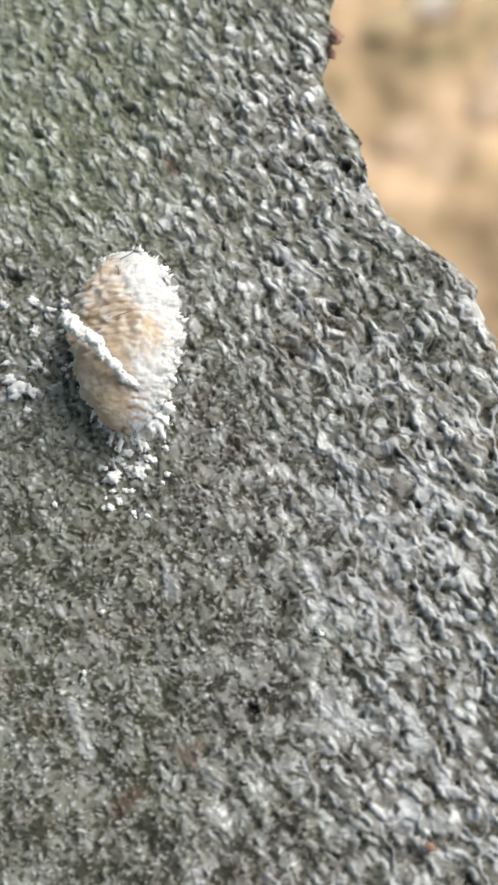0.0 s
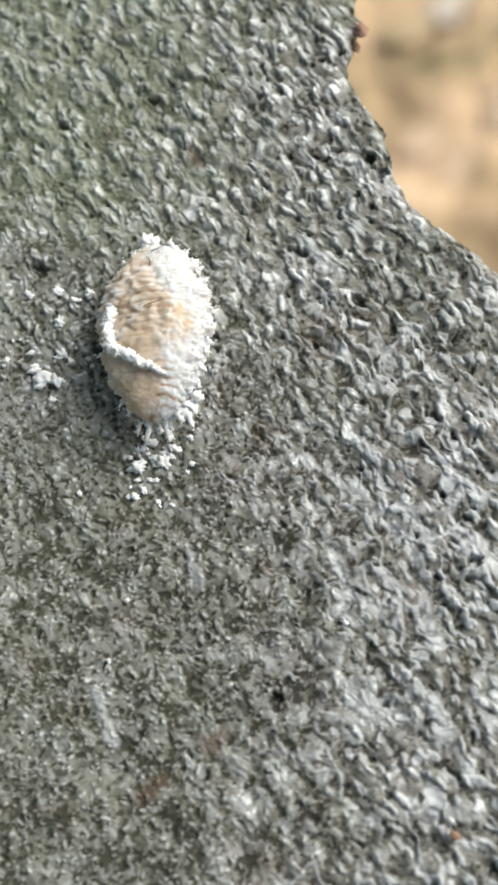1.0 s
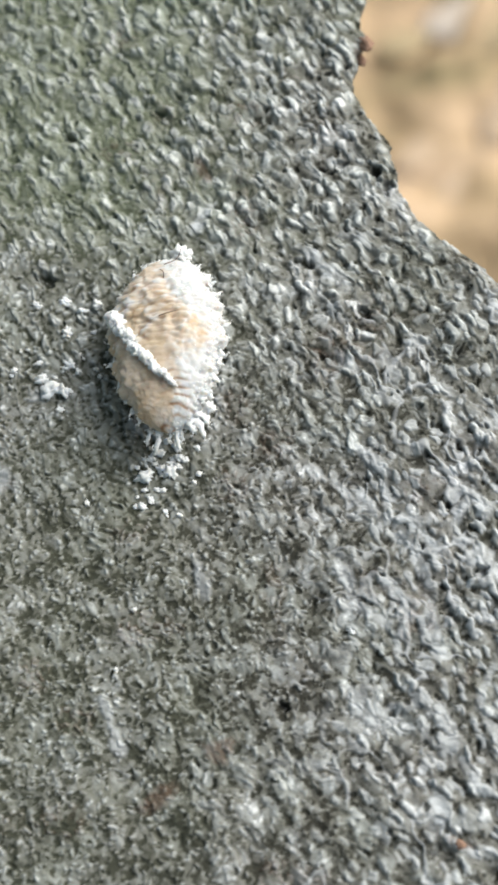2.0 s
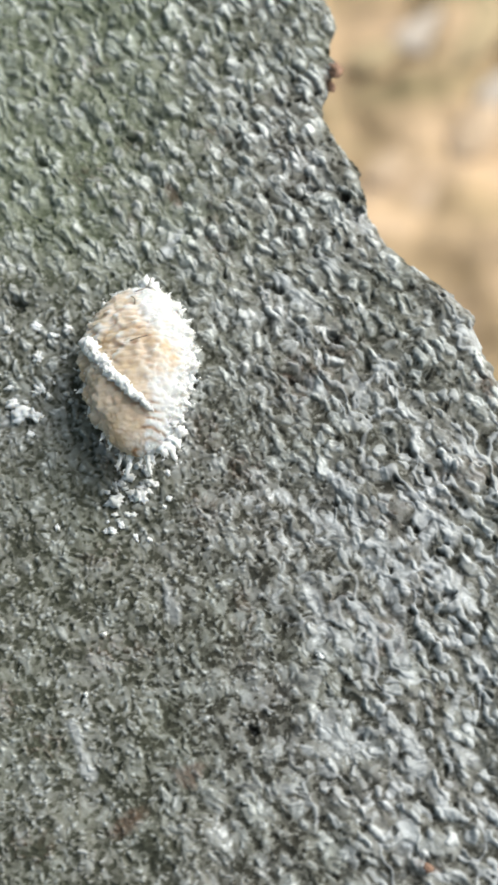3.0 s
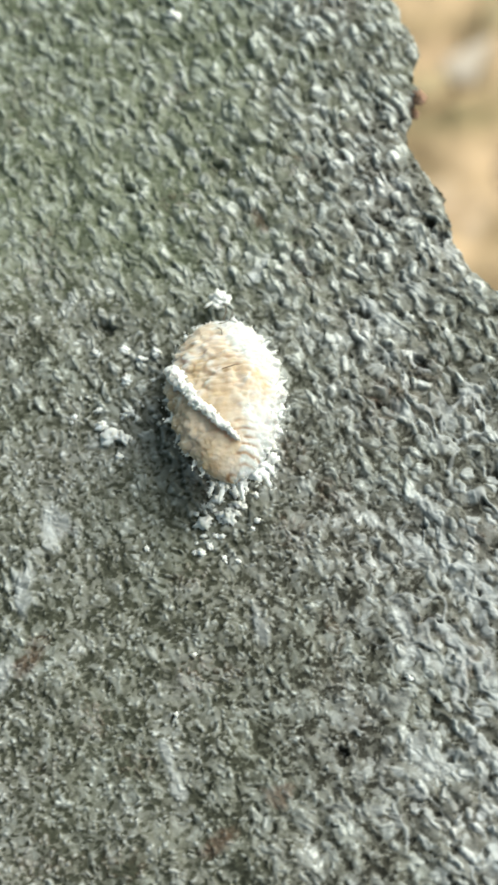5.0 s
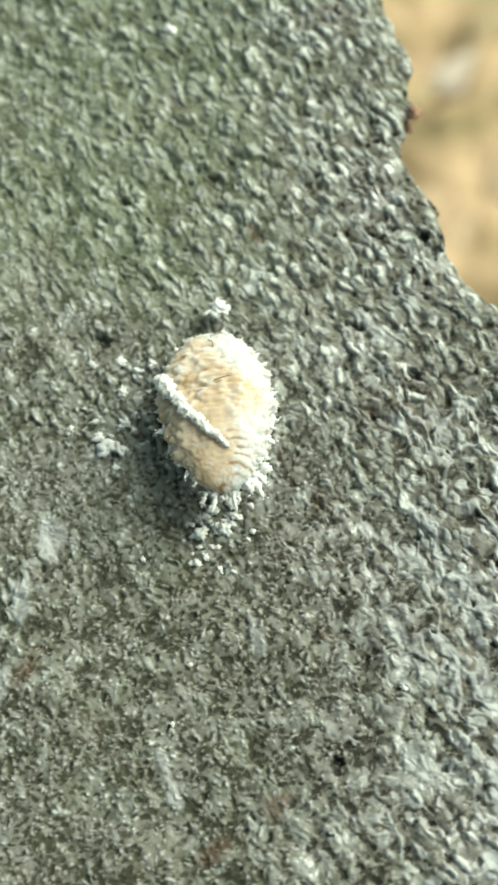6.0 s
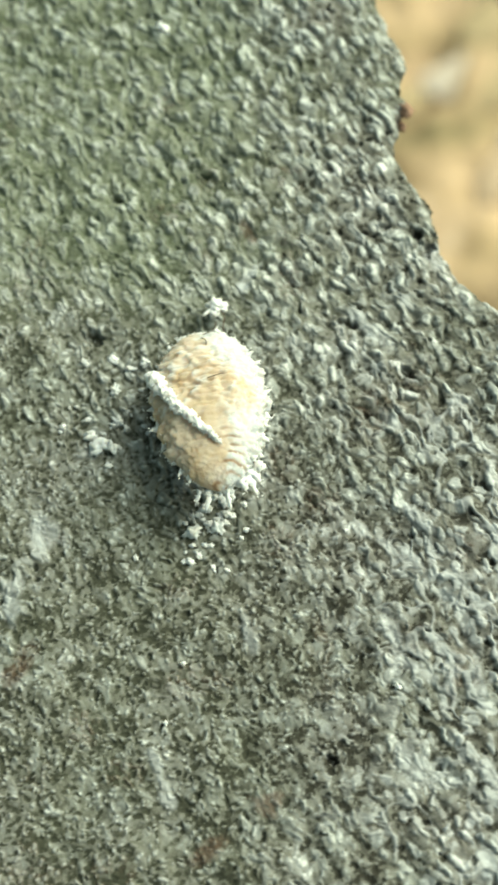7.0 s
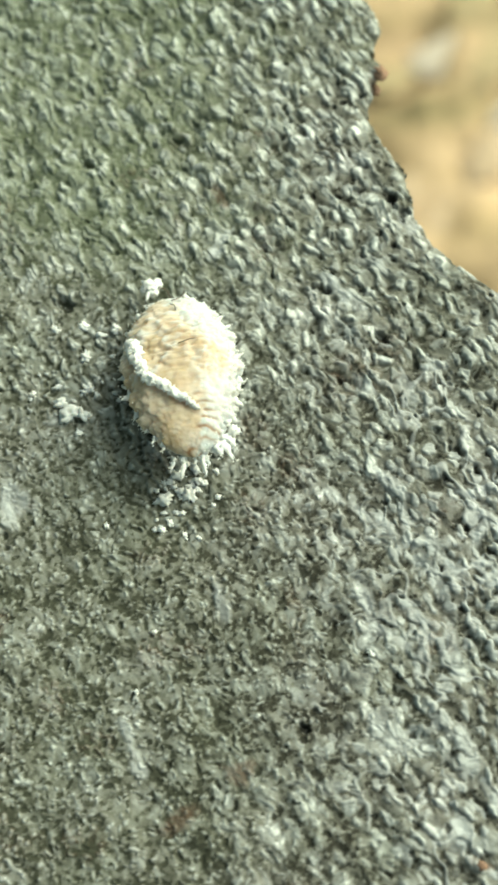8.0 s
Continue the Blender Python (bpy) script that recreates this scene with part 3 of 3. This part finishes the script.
        line = smooth_line([root, root + out * length * 0.55 + Vector((rng.uniform(-0.04, 0.04), 0, 0.03)), root + out * (length + 0.1)], 12)
        grains += [tuple(p + Vector([rng.gauss(0, 0.04) for _ in range(3)])) for p in line[1:] for _ in range(2)]
        tube(bm, line, [f * thick for f in (1.9, 1.6, 1.35, 1.2, 1.05, 0.95, 0.95, 1.0, 0.9, 0.75, 0.5, 0.2)], 10, 0.8, 60 + n, 13.0)
        part("wax_filament", bm, WAX, bug)
    for n, (rx0, ry0, ox, length) in enumerate(((0.40, 0.92, 0.30, 0.20), (0.50, 0.88, 0.45, 0.44), (0.60, 0.83, 0.70, 0.28), (0.72, 0.75, 1.2, 0.20))):
        root = Vector((rx0, -LONG * ry0, -0.04))
        out = Vector((ox, -1.0, -0.12)).normalized()
        bm = bmesh.new()
        line = smooth_line([root, root + out * 0.14 + Vector((0.02, 0, 0.02)), root + out * length], 9)
        grains += [tuple(p + Vector([rng.gauss(0, 0.05) for _ in range(3)])) for p in line[1:] for _ in range(2)]
        tube(bm, line, [0.066 * f for f in (1.9, 1.7, 1.45, 1.25, 1.05, 0.85, 0.65, 0.45, 0.18)], 10, 0.8, 80 + n, 13.0)
        part("wax_filament", bm, WAX, bug)
    fluff("wax_fluff", grains, grng.uniform(0.008, 0.022, len(grains)), bug, "loose white wax grains", 9)
    # thin dark bristles on the back
    for n, (x0, y0, x1, y1) in enumerate(((0.05, 1.55, 0.35, 1.95), (0.10, 1.15, 0.0, 1.40), (0.05, 0.25, 0.40, 0.32))):
        def over(x, y, lift):
            w = float(body_profile(np.array(y)))
            return (x, y, HIGH * w * math.sqrt(max(0.0, 1 - (x / (WIDE * w + 1e-6)) ** 2)) + lift if w > 0.2 else 0.25)
        bm = bmesh.new()
        line = smooth_line([over(x0, y0, 0.03), over((x0 + x1) / 2 + 0.05, (y0 + y1) / 2, 0.07), over(x1, y1, 0.05)], 8)
        tube(bm, line, [0.009] * 7 + [0.005], 6)
        part("bristle", bm, HAIR, bug, "thin dark bristle")
    return bug


mealybug = build_mealybug()


def build_strand(name, points, radii, seed, label):
    bm = bmesh.new()
    count = 56
    line = smooth_line(points, count)
    sizes = np.interp(np.linspace(0, 1, count), np.linspace(0, 1, len(radii)), radii)
    sizes = sizes * 0.88
    tube(bm, line, list(sizes), 18, 0.62, seed, 9.0)
    made = part(name, bm, WAX, mealybug, label)
    rng = random.Random(seed)
    places = []
    for n in range(420):
        k = rng.randrange(count)
        off = Vector((rng.gauss(0, 1), rng.gauss(0, 1), rng.gauss(0, 1))).normalized() * sizes[k] * rng.uniform(0.8, 1.15)
        places.append(tuple(line[k] + off))
    fluff("wax_fluff", places, [rng.uniform(0.013, 0.032) for _ in places], made, "", seed)
    return made


strand = build_strand("wax_strand", [(-0.47, 0.62, -0.02), (-0.33, 0.36, 0.0), (-0.12, 0.17, 0.01), (0.02, -0.08, 0.0), (0.20, -0.22, -0.05), (0.27, -0.34, -0.09), (0.37, -0.45, -0.16)], (0.11, 0.125, 0.09, 0.105, 0.07, 0.08, 0.05, 0.05, 0.03), 31, "thick white wax strand lying across the back")
strand_tip = build_strand("wax_strand_tip", [(0.03, -0.05, 0.0), (-0.07, 0.18, -0.02), (-0.20, 0.34, -0.05), (-0.25, 0.54, -0.11), (-0.30, 0.68, -0.17), (-0.32, 0.78, -0.22)], (0.10, 0.13, 0.12, 0.15, 0.14, 0.14, 0.09), 37, "loose white end of the wax strand")
bm = bmesh.new()
lumpy(bm, 0.18, 41, (1.05, 1.0, 0.55), 0.5, 4, 2.6)
for n, (tx, ty, width) in enumerate(((-0.02, 0.27, 0.10), (-0.33, -0.16, 0.06), (0.22, -0.02, 0.08), (0.10, 0.16, 0.07), (-0.17, 0.04, 0.06))):
    tube(bm, smooth_line([(0.1 * tx, 0.1 * ty, 0), (0.55 * tx, 0.5 * ty, 0.03), (tx, ty, 0.02)], 8), [width * f for f in (1.2, 1.15, 1.05, 0.9, 0.75, 0.55, 0.35, 0.12)], 8, 0.6, 6 + n)
wax_tuft = part("wax_tuft", bm, WAX, mealybug, "white wax tuft at the head end")
bm = bmesh.new()
tube(bm, smooth_line([(0.06, -0.1, 0), (0.12, -0.3, 0.03), (0.04, -0.5, 0.0), (0.0, -0.75, -0.05)], 10), [0.012] * 10, 6)
part("bristle", bm, HAIR, wax_tuft, "thin dark bristle")

# ---- loose wax crumbs on the stone ----
CRUMBS = "1.44,-3.71,0.055; -3.79,2.87,0.089; -4.09,2.77,0.067; -4.48,2.98,0.089; -5.07,2.92,0.067; -4.38,2.29,0.100; -4.27,1.63,0.078; -4.10,1.47,0.056; -4.36,1.54,0.056; -4.64,1.09,0.155; -4.35,1.05,0.089; -4.83,1.32,0.100; -4.91,1.65,0.056; -4.43,0.66,0.056; -3.74,1.51,0.044; -2.64,-0.71,0.122; -2.14,-0.60,0.122; -2.33,-0.53,0.089; -2.42,-0.20,0.078; -2.05,-0.08,0.089; -1.99,-0.31,0.067; -2.55,-0.34,0.056; -2.23,0.03,0.056; -2.67,-1.30,0.067; -2.52,-1.15,0.056; -2.21,-1.41,0.056; -2.81,-1.29,0.044; -3.87,10.97,0.111; -2.69,-3.36,0.040; -2.97,-4.51,0.044; -2.40,-0.95,0.056; -1.93,-1.46,0.044; -5.43,1.50,0.067; -3.75,-1.26,0.044"


def build_crumb(x, y, r, seed):
    bm = bmesh.new()
    rng = random.Random(seed)
    lumpy(bm, r, seed, (rng.uniform(1.0, 1.5), rng.uniform(0.7, 1.0), 0.75), 0.8, 3, 2.8)
    ob = part("wax_crumb", bm, WAX)
    ob.matrix_world = pose(x * MM, y * MM, (stone_height(x, y) + 0.25 * r) * MM, 0, 0, rng.uniform(-70, 20))
    tagged(ob, "small white wax crumb on grey stone", "wax crumb", "wax crumbs round the mealybug")


for n, text in enumerate(CRUMBS.split(";")):
    build_crumb(*(float(v) for v in text.split(",")), n + 50)
scatter = random.Random(12)
for n in range(30):
    cx, cy, spread = ((-2.28, -0.42, 0.26), (-4.45, 1.45, 0.55), (-2.4, -0.9, 0.4))[n % 3]
    build_crumb(scatter.gauss(cx, spread), scatter.gauss(cy, spread * 0.8), scatter.uniform(0.025, 0.055), n + 150)


# ---- brown flakes stuck to the stone ----
FLAKE = pebble_material("brown_flake", (0.27, 0.17, 0.125))
for n, (x, y, r, squash) in enumerate(((1.55, 9.0, 0.15, 0.9), (1.45, 8.74, 0.11, 0.8), (3.43, -7.52, 0.08, 0.5))):
    bm = bmesh.new()
    lumpy(bm, r, n + 300, (1.0, 1.2, squash), 0.4, 3, 2.2)
    flake = part("flake", bm, FLAKE)
    flake.matrix_world = pose(x * MM, y * MM, (stone_height(x - 0.04, y) + 0.1 * r) * MM, 0, 0, 25 * n)
    tagged(flake, "small reddish brown flake stuck on grey stone", "flake", "flakes on the stone")


# ---- what moves ----
def motions():
    # seconds, millimetres, degrees: the mealybug turns, lifts its tail and rolls a little
    bug_rows = [
        (0.0, -2.326, 1.821, 0.720, 2, -16, 3),
        (0.5, -2.307, 1.730, 0.720, 0, -16, 3),
        (1.0, -2.244, 1.792, 0.720, -2, -15, 4),
        (1.2, -2.265, 1.831, 0.720, -3, -14, 4),
        (2.3, -2.156, 1.738, 0.730, -6, -10, 5),
        (2.5, -2.174, 1.733, 0.730, -7, -10, 5),
        (3.0, -2.169, 1.745, 0.740, -8, -8, 6),
        (3.5, -2.141, 1.782, 0.750, -10, -7, 7),
        (4.0, -2.159, 1.708, 0.750, -11, -5, 8),
        (4.5, -2.178, 1.667, 0.750, -11, -3, 9),
        (5.0, -2.208, 1.594, 0.750, -11, -1, 9),
        (6.5, -2.322, 1.609, 0.750, -12, 0, 10),
        (7.0, -2.293, 1.599, 0.750, -12, 0, 10),
        (7.5, -2.297, 1.580, 0.750, -12, 0, 11),
        (8.0, -2.279, 1.592, 0.750, -12, 0, 12),
    ]
    walk(mealybug, [(t, pose(x * MM, y * MM, z * MM, rx, ry, rz)) for t, x, y, z, rx, ry, rz in bug_rows])
    # the strand shifts on the back and its loose end swings at the joint: x, y, dip and turn of the strand, turn of the end
    strand_rows = [(0.0, 0.19, -0.86, 38, -10, 22), (0.2, 0.07, -0.8, 14, 4, 4), (0.4, -0.02, -0.65, 6, 18, -14), (0.6, -0.06, -0.72, 0, 18, -16), (1.0, -0.12, -0.8, 0, 18, -26), (1.2, -0.13, -0.76, 0, 11, -8),
                   (2.5, -0.03, -0.72, 0, 2, 10), (3.0, 0.00, -0.76, 0, 2, 8), (3.5, -0.14, -0.84, 0, 2, 6), (4.5, -0.16, -0.78, 0, 0, 0), (5.2, -0.16, -0.8, 0, 0, 2), (6.5, -0.25, -0.68, 0, 0, 1), (7.4, -0.25, -0.68, 0, 1, 1), (8.0, -0.20, -0.75, 0, 6, -16)]
    walk(strand, [(t, pose(x * MM, y * MM, 0.725 * MM, dip, 0, rz)) for t, x, y, dip, rz, tip in strand_rows])
    walk(strand_tip, [(t, pose(x * MM, y * MM, 0.725 * MM, dip, 0, rz) @ pose(-0.45 * MM, 0.60 * MM, -0.02 * MM, 0, 0, tip - rz)) for t, x, y, dip, rz, tip in strand_rows])
    # the tuft comes out from under the head
    tuft_rows = [(0.0, 0.0, 1.3, -0.2, 0), (0.5, -0.3, 1.55, -0.2, 10), (0.8, -0.25, 1.85, -0.05, 15), (1.2, -0.15, 1.98, 0.0, 15), (2.5, 0.40, 1.92, 0.0, 0), (3.0, 0.19, 1.90, 0.0, -5), (3.5, 0.18, 1.88, 0.0, -10), (4.0, 0.27, 2.05, 0.05, -5), (4.5, 0.50, 2.18, 0.1, 0),
                 (5.0, 0.08, 2.38, 0.1, 0), (6.5, 0.35, 2.44, 0.1, -10), (6.8, 0.03, 2.28, 0.1, 8), (7.0, 0.38, 2.42, 0.1, 5), (7.1, -0.14, 2.32, 0.1, 14),
                 (7.2, -0.24, 2.18, 0.1, 22), (7.3, 0.43, 2.44, 0.1, -4), (7.4, 0.41, 2.44, 0.1, -4), (7.5, -0.05, 2.40, 0.1, 14), (7.7, 0.38, 2.36, 0.1, -6), (8.0, -0.33, 2.22, 0.1, 40)]
    walk(wax_tuft, [(t, pose(x * MM, y * MM, z * MM, 0, 0, rz)) for t, x, y, z, rz in tuft_rows])


motions()
